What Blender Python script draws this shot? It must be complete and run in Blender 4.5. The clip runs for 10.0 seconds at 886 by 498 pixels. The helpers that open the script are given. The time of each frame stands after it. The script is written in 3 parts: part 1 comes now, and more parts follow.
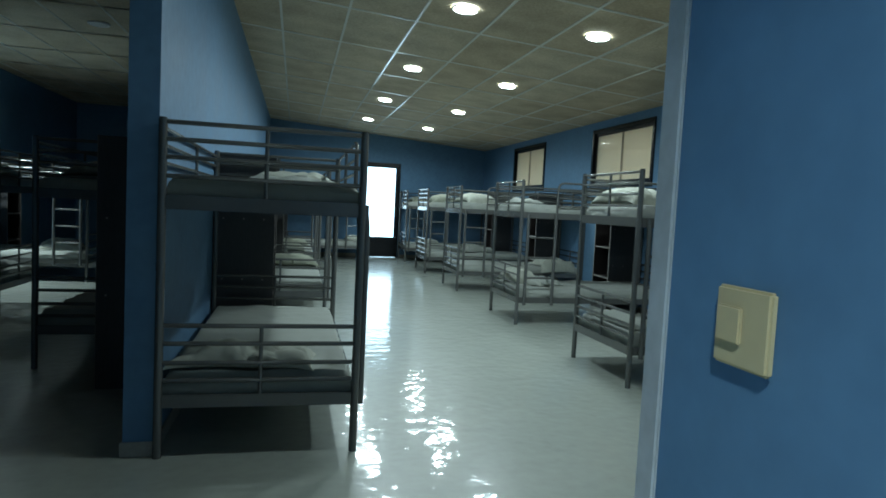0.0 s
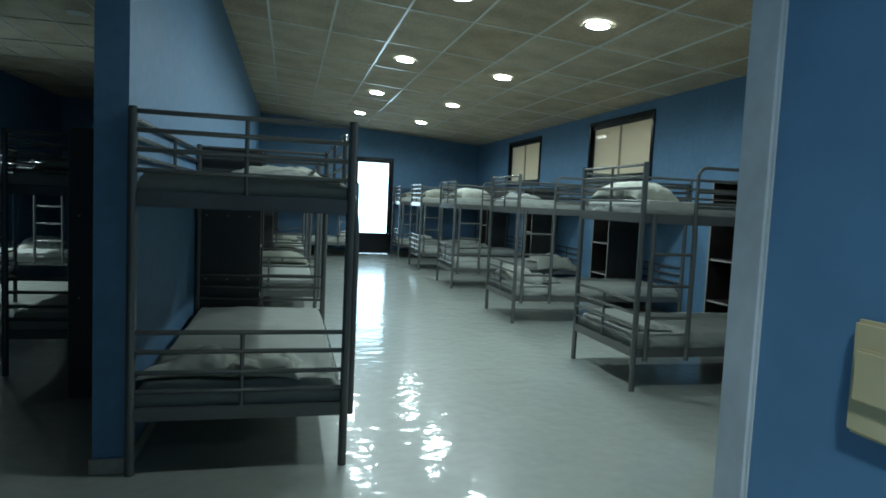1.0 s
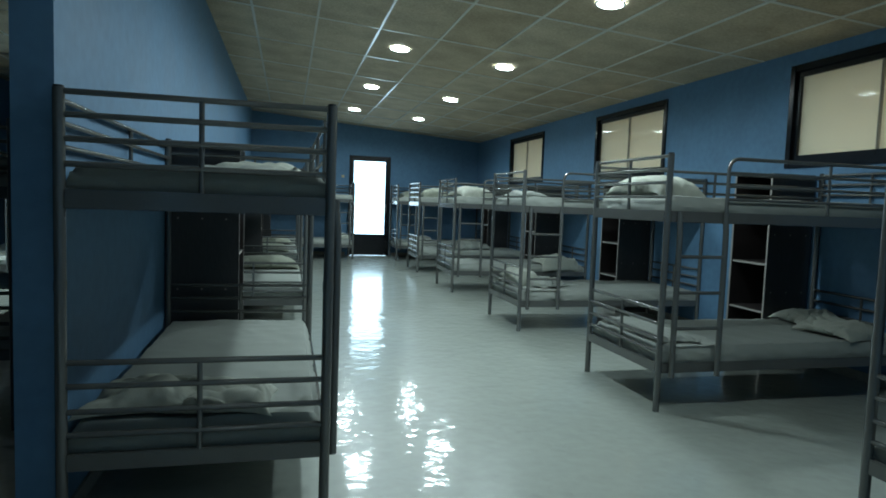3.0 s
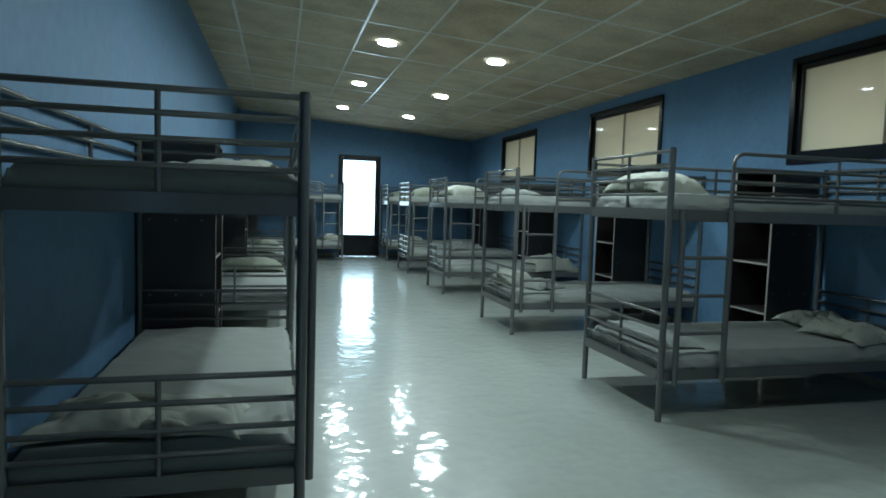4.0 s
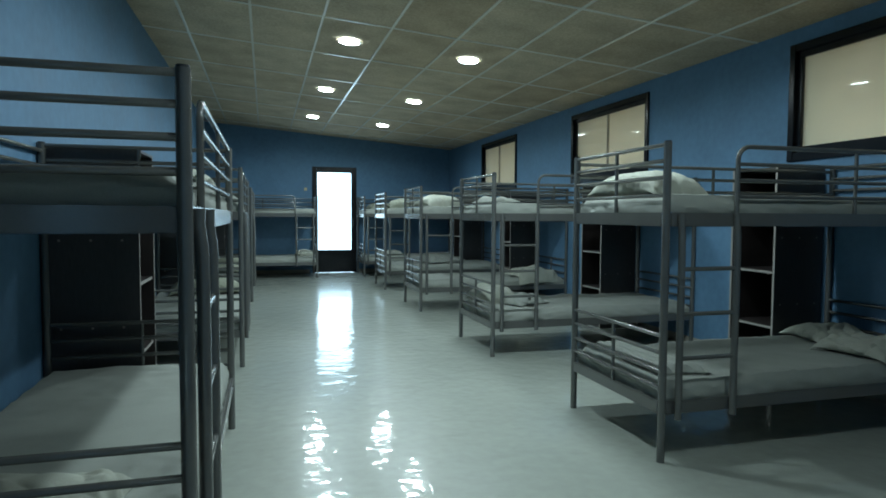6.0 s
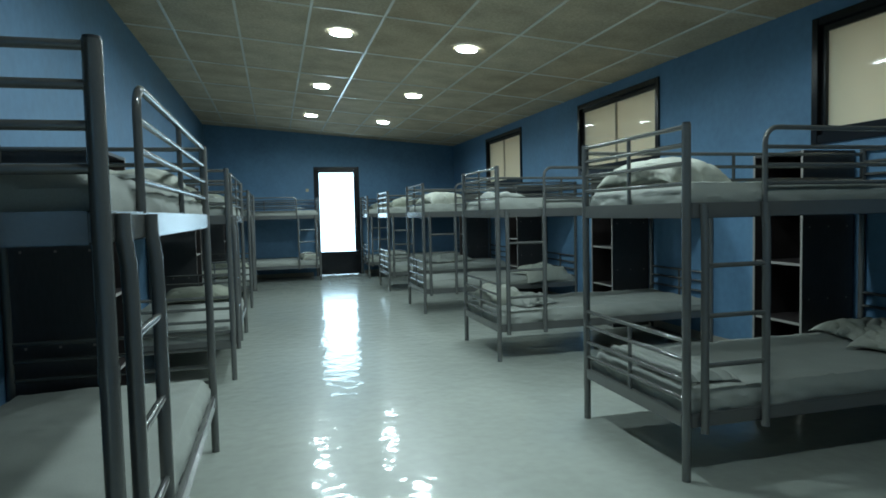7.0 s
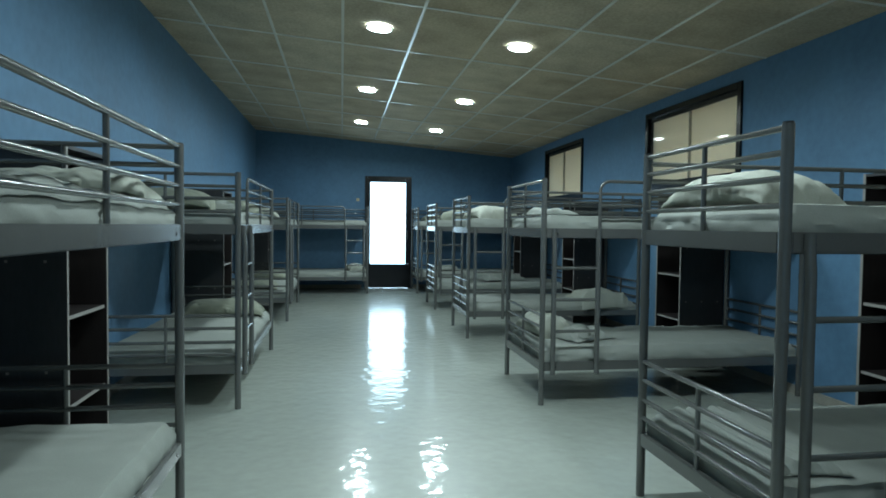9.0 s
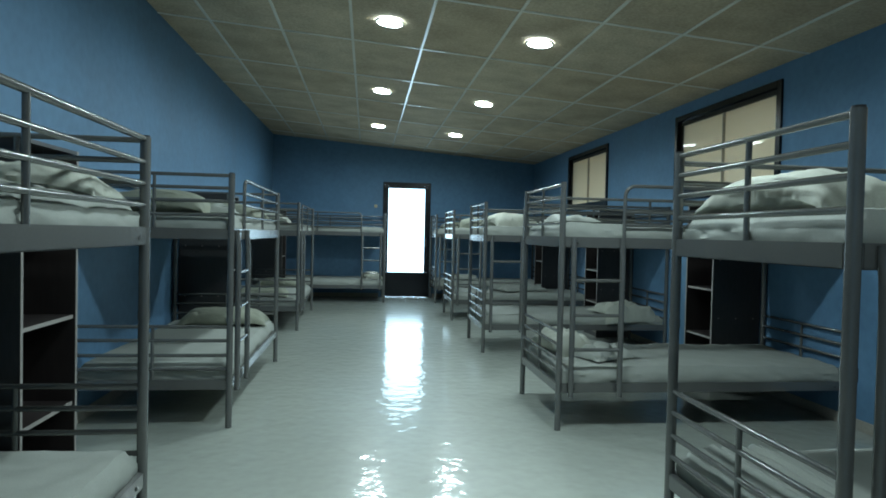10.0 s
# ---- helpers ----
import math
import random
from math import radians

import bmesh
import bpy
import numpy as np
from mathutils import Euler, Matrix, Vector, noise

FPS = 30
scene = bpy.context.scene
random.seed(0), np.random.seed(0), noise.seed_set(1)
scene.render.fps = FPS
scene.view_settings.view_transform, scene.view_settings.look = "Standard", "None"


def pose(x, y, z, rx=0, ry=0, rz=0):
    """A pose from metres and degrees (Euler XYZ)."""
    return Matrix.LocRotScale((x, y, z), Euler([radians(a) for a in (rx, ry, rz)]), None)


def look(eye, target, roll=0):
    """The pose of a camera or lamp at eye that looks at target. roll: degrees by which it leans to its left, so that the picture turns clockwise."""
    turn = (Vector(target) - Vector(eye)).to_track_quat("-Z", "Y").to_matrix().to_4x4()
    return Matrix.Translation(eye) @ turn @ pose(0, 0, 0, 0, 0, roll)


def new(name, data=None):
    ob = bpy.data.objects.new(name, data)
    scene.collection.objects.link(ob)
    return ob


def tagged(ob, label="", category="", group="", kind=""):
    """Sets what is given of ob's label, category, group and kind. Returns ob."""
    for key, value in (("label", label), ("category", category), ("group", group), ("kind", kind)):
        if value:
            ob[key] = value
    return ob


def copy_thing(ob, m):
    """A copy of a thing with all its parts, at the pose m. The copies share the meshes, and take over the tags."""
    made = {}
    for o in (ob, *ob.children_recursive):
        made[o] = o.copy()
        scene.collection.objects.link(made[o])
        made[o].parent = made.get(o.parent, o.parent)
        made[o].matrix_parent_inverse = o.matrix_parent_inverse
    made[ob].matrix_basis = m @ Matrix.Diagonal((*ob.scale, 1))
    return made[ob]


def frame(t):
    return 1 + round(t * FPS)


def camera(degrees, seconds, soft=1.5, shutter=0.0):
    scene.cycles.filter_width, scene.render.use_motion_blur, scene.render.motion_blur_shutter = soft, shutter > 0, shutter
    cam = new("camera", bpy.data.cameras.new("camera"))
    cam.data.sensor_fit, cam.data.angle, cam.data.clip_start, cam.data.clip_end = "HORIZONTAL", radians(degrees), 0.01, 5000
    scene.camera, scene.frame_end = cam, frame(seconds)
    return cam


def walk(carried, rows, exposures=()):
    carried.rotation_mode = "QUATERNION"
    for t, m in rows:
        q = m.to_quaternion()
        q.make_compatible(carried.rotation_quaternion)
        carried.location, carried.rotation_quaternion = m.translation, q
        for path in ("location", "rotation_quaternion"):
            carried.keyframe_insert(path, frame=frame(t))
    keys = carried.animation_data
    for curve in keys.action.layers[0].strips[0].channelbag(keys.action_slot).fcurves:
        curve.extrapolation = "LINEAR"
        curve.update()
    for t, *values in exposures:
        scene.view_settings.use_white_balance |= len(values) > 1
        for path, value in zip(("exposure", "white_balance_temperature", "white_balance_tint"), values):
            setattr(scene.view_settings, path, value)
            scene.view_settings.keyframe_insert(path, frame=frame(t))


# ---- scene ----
cam = camera(70.5, 10.0, soft=1.75)
PATH = [
    (0, (0.881, 2.228, 1.296), (1.342, 4.17, 1.164), 2.9),
    (0.5, (0.902, 2.353, 1.296), (1.37, 4.293, 1.164), 2.8),
    (1, (0.926, 2.45, 1.299), (1.407, 4.386, 1.153), 2.7),
    (1.5, (0.955, 2.573, 1.283), (1.443, 4.505, 1.113), 2.7),
    (2, (0.982, 2.703, 1.285), (1.464, 4.636, 1.117), 2.2),
    (2.5, (1.018, 2.83, 1.292), (1.494, 4.767, 1.144), 2.1),
    (4, (1.131, 3.176, 1.286), (1.636, 5.105, 1.14), 1.8),
    (4.5, (1.191, 3.301, 1.284), (1.701, 5.231, 1.161), 1.2),
    (5, (1.266, 3.422, 1.28), (1.799, 5.348, 1.185), 1.0),
    (5.5, (1.344, 3.555, 1.276), (1.89, 5.476, 1.172), 0.8),
    (7, (1.567, 3.985, 1.272), (2.083, 5.914, 1.158), -1.3),
    (7.5, (1.666, 4.138, 1.288), (2.17, 6.07, 1.185), -2.0),
    (8, (1.749, 4.282, 1.296), (2.207, 6.227, 1.204), -1.3),
    (8.5, (1.836, 4.435, 1.289), (2.217, 6.397, 1.202), -0.1),
    (9, (1.931, 4.591, 1.3), (2.251, 6.564, 1.227), 0.7),
    (9.5, (2.012, 4.752, 1.298), (2.297, 6.731, 1.239), 0.9),
    (10, (2.092, 4.932, 1.293), (2.334, 6.917, 1.245), 1.3),
]
walk(cam, [(t, look(eye, target, roll)) for t, eye, target, roll in PATH])

# ---- world and light ----
world = bpy.data.worlds.new("overcast_sky")
scene.world = world
world.use_nodes = True
wn = world.node_tree
sky = wn.nodes.new("ShaderNodeTexSky")
sky.sky_type, sky.sun_disc, sky.sun_elevation, sky.sun_rotation = "NISHITA", False, radians(40), radians(20)
wn.links.new(sky.outputs[0], wn.nodes["Background"].inputs[0])
wn.nodes["Background"].inputs[1].default_value = 0.44
LAMP, WATTS, SPREAD, OUTSIDE = 78.0, 22.0, 166.0, 4.6


# ---- materials ----
def material(name, colour, rough=0.5, metal=0.0, vary=0.12, scale=3.0, fine=60.0, bump=0.05, coat=0.0, spec=0.5, stretch=(1, 1, 1), stain=None, rough_vary=0.1, bump_scale=None, crease=0.0):
    m = bpy.data.materials.new(name)
    m.use_nodes = True
    nt = m.node_tree
    b = nt.nodes["Principled BSDF"]
    b.inputs["Metallic"].default_value = metal
    b.inputs["Specular IOR Level"].default_value = spec
    b.inputs["Coat Weight"].default_value = coat
    b.inputs["Coat Roughness"].default_value = 0.05
    tc = nt.nodes.new("ShaderNodeTexCoord")
    mp = nt.nodes.new("ShaderNodeMapping")
    mp.inputs["Scale"].default_value = stretch
    nt.links.new(tc.outputs["Object"], mp.inputs[0])

    def tex(s, detail):
        n = nt.nodes.new("ShaderNodeTexNoise")
        n.inputs["Scale"].default_value, n.inputs["Detail"].default_value = s, detail
        nt.links.new(mp.outputs[0], n.inputs["Vector"])
        return n
    big, small = tex(scale, 4), tex(fine, 3)
    mix = nt.nodes.new("ShaderNodeMath")
    mix.operation = "MULTIPLY_ADD"
    mix.inputs[1].default_value = 0.45
    nt.links.new(small.outputs[0], mix.inputs[0])
    half = nt.nodes.new("ShaderNodeMath")
    half.operation = "MULTIPLY"
    half.inputs[1].default_value = 0.55
    nt.links.new(big.outputs[0], half.inputs[0])
    nt.links.new(half.outputs[0], mix.inputs[2])
    ramp = nt.nodes.new("ShaderNodeValToRGB")
    ramp.color_ramp.elements[0].position, ramp.color_ramp.elements[1].position = 0.3, 0.7
    lo = stain or [c * (1 - vary * 1.4) for c in colour]
    ramp.color_ramp.elements[0].color = (*lo, 1)
    ramp.color_ramp.elements[1].color = (*[min(1, c * (1 + vary)) for c in colour], 1)
    nt.links.new(mix.outputs[0], ramp.inputs[0])
    nt.links.new(ramp.outputs[0], b.inputs["Base Color"])
    rr = nt.nodes.new("ShaderNodeMapRange")
    rr.inputs[3].default_value, rr.inputs[4].default_value = max(0.02, rough - rough_vary), rough + rough_vary
    nt.links.new(big.outputs[0], rr.inputs[0])
    nt.links.new(rr.outputs[0], b.inputs["Roughness"])
    if bump:
        bp = nt.nodes.new("ShaderNodeBump")
        bp.inputs["Strength"].default_value, bp.inputs["Distance"].default_value = bump, 0.01
        relief = tex(bump_scale, 5) if bump_scale else small
        if crease:
            relief.noise_type = "RIDGED_MULTIFRACTAL"
            relief.normalize = True
            relief.inputs["Distortion"].default_value = crease
        nt.links.new(relief.outputs[0], bp.inputs["Height"])
        nt.links.new(bp.outputs[0], b.inputs["Normal"])
    return m


def emitter(name, colour, strength):
    m = bpy.data.materials.new(name)
    m.use_nodes = True
    nt = m.node_tree
    nt.nodes.remove(nt.nodes["Principled BSDF"])
    e = nt.nodes.new("ShaderNodeEmission")
    e.inputs[0].default_value, e.inputs[1].default_value = (*colour, 1), strength
    nt.links.new(e.outputs[0], nt.nodes["Material Output"].inputs[0])
    return m


def clear_glass(name):
    m = bpy.data.materials.new(name)
    m.use_nodes = True
    nt = m.node_tree
    nt.nodes.remove(nt.nodes["Principled BSDF"])
    a, g, f, x = (nt.nodes.new("ShaderNode" + k) for k in ("BsdfTransparent", "BsdfGlossy", "Fresnel", "MixShader"))
    g.inputs["Roughness"].default_value = 0.02
    f.inputs[0].default_value = 1.5
    for i, n in enumerate((f, a, g)):
        nt.links.new(n.outputs[0], x.inputs[i])
    nt.links.new(x.outputs[0], nt.nodes["Material Output"].inputs[0])
    return m


def floor_material():
    m = material("epoxy_floor", (0.345, 0.368, 0.322), rough=0.34, vary=0.09, scale=0.9, fine=14, bump=0, spec=0.5, rough_vary=0.06, coat=1.0)
    nt = m.node_tree
    b = nt.nodes["Principled BSDF"]
    b.inputs["Coat Roughness"].default_value, b.inputs["Coat IOR"].default_value = 0.085, 1.5
    tc = nt.nodes.new("ShaderNodeTexCoord")
    ramp = nt.nodes["Color Ramp"]
    dirt, cut, tint = nt.nodes.new("ShaderNodeTexNoise"), nt.nodes.new("ShaderNodeMapRange"), nt.nodes.new("ShaderNodeMix")
    dirt.inputs["Scale"].default_value, dirt.inputs["Detail"].default_value, dirt.inputs["Roughness"].default_value = 2.3, 9.0, 0.72
    cut.inputs[1].default_value, cut.inputs[2].default_value = 0.60, 0.76
    cut.inputs[4].default_value = 0.45
    tint.data_type = "RGBA"
    tint.inputs["B"].default_value = (0.18, 0.185, 0.16, 1)
    nt.links.new(tc.outputs["Object"], dirt.inputs["Vector"])
    nt.links.new(dirt.outputs[0], cut.inputs[0])
    nt.links.new(cut.outputs[0], tint.inputs["Factor"])
    nt.links.new(ramp.outputs[0], tint.inputs["A"])
    nt.links.new(tint.outputs["Result"], b.inputs["Base Color"])
    last = None
    for size, weight in ((3.6, 0.75), (9.5, 0.72), (20.0, 0.10)):
        n, k = nt.nodes.new("ShaderNodeTexNoise"), nt.nodes.new("ShaderNodeMath")
        n.inputs["Scale"].default_value, n.inputs["Detail"].default_value = size, 1.0
        nt.links.new(tc.outputs["Object"], n.inputs["Vector"])
        k.operation = "MULTIPLY_ADD"
        k.inputs[1].default_value, k.inputs[2].default_value = weight, 0.0
        nt.links.new(n.outputs[0], k.inputs[0])
        if last:
            nt.links.new(last.outputs[0], k.inputs[2])
        last = k
    bp = nt.nodes.new("ShaderNodeBump")
    bp.inputs["Strength"].default_value, bp.inputs["Distance"].default_value = 0.5, 0.012
    nt.links.new(last.outputs[0], bp.inputs["Height"])
    nt.links.new(bp.outputs[0], b.inputs["Coat Normal"])
    return m


FLOOR = floor_material()
BLUE = material("blue_wall_paint", (0.112, 0.226, 0.358), rough=0.55, spec=0.3, vary=0.13, scale=2.2, fine=16, bump=0.16, bump_scale=8)
TILE = material("mineral_ceiling_tile", (0.515, 0.44, 0.318), rough=0.85, vary=0.12, scale=2.6, fine=45, bump=0.25, stain=(0.30, 0.245, 0.168))
tile_nodes = TILE.node_tree
island, spread_of, tone = (tile_nodes.nodes.new("ShaderNode" + k) for k in ("NewGeometry", "MapRange", "Mix"))
spread_of.inputs[3].default_value, spread_of.inputs[4].default_value = 0.0, 0.55
tile_nodes.links.new(island.outputs["Random Per Island"], spread_of.inputs[0])
tone.data_type, tone.blend_type = "RGBA", "MULTIPLY"
tone.inputs["B"].default_value = (0.84, 0.76, 0.66, 1)
tile_nodes.links.new(spread_of.outputs[0], tone.inputs["Factor"])
tile_nodes.links.new(tile_nodes.nodes["Color Ramp"].outputs[0], tone.inputs["A"])
tile_nodes.links.new(tone.outputs["Result"], tile_nodes.nodes["Principled BSDF"].inputs["Base Color"])
BAR = material("white_steel_grid", (0.74, 0.74, 0.67), rough=0.2, vary=0.05, bump=0)
STEEL = material("grey_painted_steel", (0.152, 0.154, 0.147), rough=0.17, metal=0.42, vary=0.05, scale=8, fine=120, bump=0.02, rough_vary=0.02)
CAP = material("black_plastic", (0.012, 0.012, 0.013), rough=0.45, vary=0.1, bump=0)
SHEET = material("white_cotton_sheet", (0.262, 0.275, 0.245), rough=0.85, vary=0.09, scale=5, fine=180, bump=0.6, bump_scale=4.5, crease=0.8)
PILLOW = material("cream_pillow_cotton", (0.35, 0.358, 0.300), rough=0.85, vary=0.10, scale=6, fine=160, bump=0.8, bump_scale=7, crease=0.6)
GREEN = material("faded_green_cotton", (0.215, 0.225, 0.172), rough=0.88, vary=0.12, scale=6, fine=160, bump=0.8, bump_scale=7, crease=0.6)
LAMINATE = material("dark_grey_laminate", (0.046, 0.046, 0.047), rough=0.38, vary=0.22, scale=4, fine=60, bump=0.03, stretch=(1, 1, 0.25))
WENGE = material("dark_brown_laminate", (0.021, 0.016, 0.015), rough=0.45, vary=0.28, scale=5, fine=70, bump=0.04, stretch=(1, 1, 0.15))
EDGE = material("pale_shelf_edge", (0.26, 0.24, 0.22), rough=0.5, vary=0.1, bump=0)
FRAME = material("black_aluminium", (0.010, 0.011, 0.013), rough=0.22, metal=0.3, vary=0.2, bump=0)
BLIND = material("cream_roller_blind", (0.74, 0.70, 0.56), rough=0.8, vary=0.05, scale=3, fine=150, bump=0.05)
nt = BLIND.node_tree
cloth, thin = nt.nodes.new("ShaderNodeMixShader"), nt.nodes.new("ShaderNodeBsdfTranslucent")
thin.inputs[0].default_value = (0.86, 0.81, 0.64, 1)
cloth.inputs[0].default_value = 0.45
nt.links.new(nt.nodes["Principled BSDF"].outputs[0], cloth.inputs[1])
nt.links.new(thin.outputs[0], cloth.inputs[2])
nt.links.new(cloth.outputs[0], nt.nodes["Material Output"].inputs[0])
GLASS = clear_glass("window_glass")
IVORY = material("ivory_plastic", (0.58, 0.48, 0.28), rough=0.35, vary=0.04, bump=0)
SKIRT = material("beige_skirting", (0.36, 0.34, 0.29), rough=0.5, vary=0.14, scale=6, bump=0.04)
JAMB = material("pale_grey_corner_paint", (0.46, 0.49, 0.50), rough=0.55, vary=0.14, scale=7, fine=40, bump=0.2, bump_scale=14)
WHITE = material("white_lamp_ring", (0.75, 0.75, 0.72), rough=0.4, vary=0.03, bump=0)
OFF = material("unlit_diffuser", (0.55, 0.55, 0.52), rough=0.5, vary=0.03, bump=0)
LED = emitter("led_diffuser", (0.785, 1.0, 1.06), LAMP)
# glow of the added corridor fill lamp, which stays out of view
LED_FILL = emitter("led_fill_diffuser", (0.785, 1.0, 1.06), 50.0)
DAY = emitter("bright_overcast_outside", (0.54, 0.82, 1.0), OUTSIDE)


# ---- mesh helpers ----
def mesh_of(name, bm, mat, smooth=True):
    bmesh.ops.recalc_face_normals(bm, faces=bm.faces)
    me = bpy.data.meshes.new(name)
    bm.to_mesh(me)
    bm.free()
    me.materials.append(mat)
    if smooth:
        me.shade_smooth()
        me.set_sharp_from_angle(angle=radians(40))
    return me


def part(name, bm, mat, parent=None, label="", smooth=True):
    ob = new(name, mesh_of(name, bm, mat, smooth))
    if parent is not None:
        ob.parent = parent
    return tagged(ob, label)


def box(x0, y0, z0, x1, y1, z1, bevel=0.0, bm=None):
    bm = bm or bmesh.new()
    r = bmesh.ops.create_cube(bm, size=1, matrix=Matrix.Translation(((x0 + x1) / 2, (y0 + y1) / 2, (z0 + z1) / 2)) @ Matrix.Diagonal((x1 - x0, y1 - y0, z1 - z0, 1)))
    if bevel:
        es = list({e for v in r["verts"] for e in v.link_edges})
        bmesh.ops.bevel(bm, geom=es, offset=bevel, segments=2, affect="EDGES")
    return bm


def tube(points, r, bm=None, n=10):
    """A round tube along a polyline, with closed ends."""
    bm = bm or bmesh.new()
    pts = [Vector(p) for p in points]
    rings = []
    ref = Vector((0.31, 0.52, 0.79)).normalized()
    for i, p in enumerate(pts):
        d = (pts[min(i + 1, len(pts) - 1)] - pts[max(i - 1, 0)]).normalized()
        a = d.cross(ref).normalized()
        b = d.cross(a)
        rings.append([bm.verts.new(p + r * (math.cos(2 * math.pi * k / n) * a + math.sin(2 * math.pi * k / n) * b)) for k in range(n)])
    for s, t in zip(rings, rings[1:]):
        for k in range(n):
            bm.faces.new((s[k], s[(k + 1) % n], t[(k + 1) % n], t[k]))
    bm.faces.new(rings[0])
    bm.faces.new(rings[-1])
    return bm


def disc_ring(r0, r1, depth, n=40):
    """A flat ring, facing down, with a rounded outer lip."""
    bm = bmesh.new()
    prof = [(r0, 0.0), (r0, -depth), ((r0 + r1) / 2, -depth * 1.25), (r1 - 0.004, -depth), (r1, 0.0)]
    rows = [[bm.verts.new((r * math.cos(2 * math.pi * k / n), r * math.sin(2 * math.pi * k / n), z)) for k in range(n)] for r, z in prof]
    for s, t in zip(rows, rows[1:]):
        for k in range(n):
            bm.faces.new((s[k], s[(k + 1) % n], t[(k + 1) % n], t[k]))
    return bm


def sheet_x(x, y0, y1, z0, z1):
    """A single pane that faces -x."""
    bm = bmesh.new()
    bm.faces.new([bm.verts.new(p) for p in ((x, y0, z0), (x, y0, z1), (x, y1, z1), (x, y1, z0))])
    return bm


def pane_of(name, bm, parent, toward):
    """Links a glass pane whose face looks toward the room."""
    ob = part(name, bm, GLASS, parent, smooth=False)
    if ob.data.polygons[0].normal.dot(Vector(toward)) < 0:
        ob.data.flip_normals()
    ob.visible_shadow = False
    return ob


def setting(name, bm, mat, label, category, smooth=False):
    return tagged(part(name, bm, mat, smooth=smooth), label, category, kind="structure")


# ---- plan ----
XL, XR, YF = 0.235, 5.50, 17.595          # dormitory: partition face, window wall, end wall
XP, YP = 0.095, 5.485                     # partition's other face and its near end
XD, YB = -3.85, -1.5                     # side room's outer wall, wall behind the entry
XJ, YJ = 1.34, 2.955                      # entry wall face and its corner
RIDGE = 0.1675


def ceil_z(x):
    return 3.169 - 0.078 * (x - XL) if x > RIDGE else 3.174


WINDOWS = ((6.05, 7.855), (9.785, 11.60), (13.565, 15.33))
WZ0, WZ1 = 1.72, 2.645
DX0, DX1, DZ = 2.40, 3.362, 2.31


setting("floor", box(XD - 0.15, YB - 0.15, -0.1, XR + 0.15, YF + 0.15, 0), FLOOR, "glossy pale grey-green poured floor, mirroring door and lamps", "floor")


def wall_x(name, x0, x1, y0, y1, top, holes, label):
    """A wall that runs along y, with openings (y0, y1, z0, z1)."""
    bm = bmesh.new()
    y = y0
    for a, b, z0, z1 in holes:
        box(x0, y, 0, x1, a, top, bm=bm)
        if z0 > 0:
            box(x0, a, 0, x1, b, z0, bm=bm)
        box(x0, a, z1, x1, b, top, bm=bm)
        y = b
    box(x0, y, 0, x1, y1, top, bm=bm)
    bmesh.ops.remove_doubles(bm, verts=bm.verts, dist=0.0005)
    return setting(name, bm, BLUE, label, "wall")


wall_x("wall_east", XR, XR + 0.2, YJ - 0.14, YF, 3.1, [(a, b, WZ0, WZ1) for a, b in WINDOWS], "blue painted plaster wall with three high windows")
wall_x("wall_partition", XP, XL, YP, YF, 3.35, [], "blue painted partition wall, brush marks in the paint")
wall_x("wall_west", XD - 0.15, XD, YB, YF, 3.4, [], "blue painted outer wall of the dark side room")
wall_x("wall_entry", XJ, XJ + 0.14, YB, YJ, 3.3, [], "blue painted entry wall with a light switch")
bm = box(XD - 0.15, YF, 0, DX0, YF + 0.2, 3.4)
box(DX1, YF, 0, XR + 0.2, YF + 0.2, 3.4, bm=bm)
box(DX0, YF, DZ, DX1, YF + 0.2, 3.4, bm=bm)
setting("wall_north", bm, BLUE, "blue painted end wall with a glazed door", "wall")
bm = box(XJ + 0.14, YJ - 0.14, 0, XR, YJ, 3.3)
box(XD, YJ - 0.14, 0, 0.12, YJ, 3.3, bm=bm)
# doorway head, unseen: added at this height to cut the corridor lamp's spill
box(0.12, YJ - 0.14, 2.74, XJ, YJ, 3.3, bm=bm)
setting("wall_south", bm, BLUE, "blue painted wall with a doorway, its unseen head added to cut corridor light", "wall")
# added wall, out of view: shields the left floor from the corridor lamp
wall_x("wall_light_blocker", -0.35, -0.21, YB, YJ - 0.14, 3.3, [], "unseen blue wall added to keep corridor light off the left floor")
setting("wall_back", box(XD - 0.15, YB - 0.15, 0, XJ + 0.14, YB, 3.4), BLUE, "blue painted wall behind the entry", "wall")
setting("trim_corner", box(XJ - 0.006, YJ - 0.036, 0.0, XJ + 0.002, YJ + 0.006, 2.738, 0.003), JAMB, "pale grey painted corner bead with uneven edge", "trim", True)

# skirting, proud of the walls
for n, (x0, y0, x1, y1) in enumerate(((XP - 0.012, YP - 0.012, XL + 0.012, YP), (XL, YP, XL + 0.012, YF - 0.012), (XP - 0.012, YP, XP, YF - 0.012),
                                      (XL + 0.012, YF - 0.012, DX0 - 0.06, YF), (DX1 + 0.06, YF - 0.012, XR - 0.012, YF), (XR - 0.012, YJ + 0.012, XR, YF))):
    setting("baseboard", box(x0, y0, 0, x1, y1, 0.075, 0.003), SKIRT, "beige-grey tiled skirting along the blue wall", "baseboard", True)


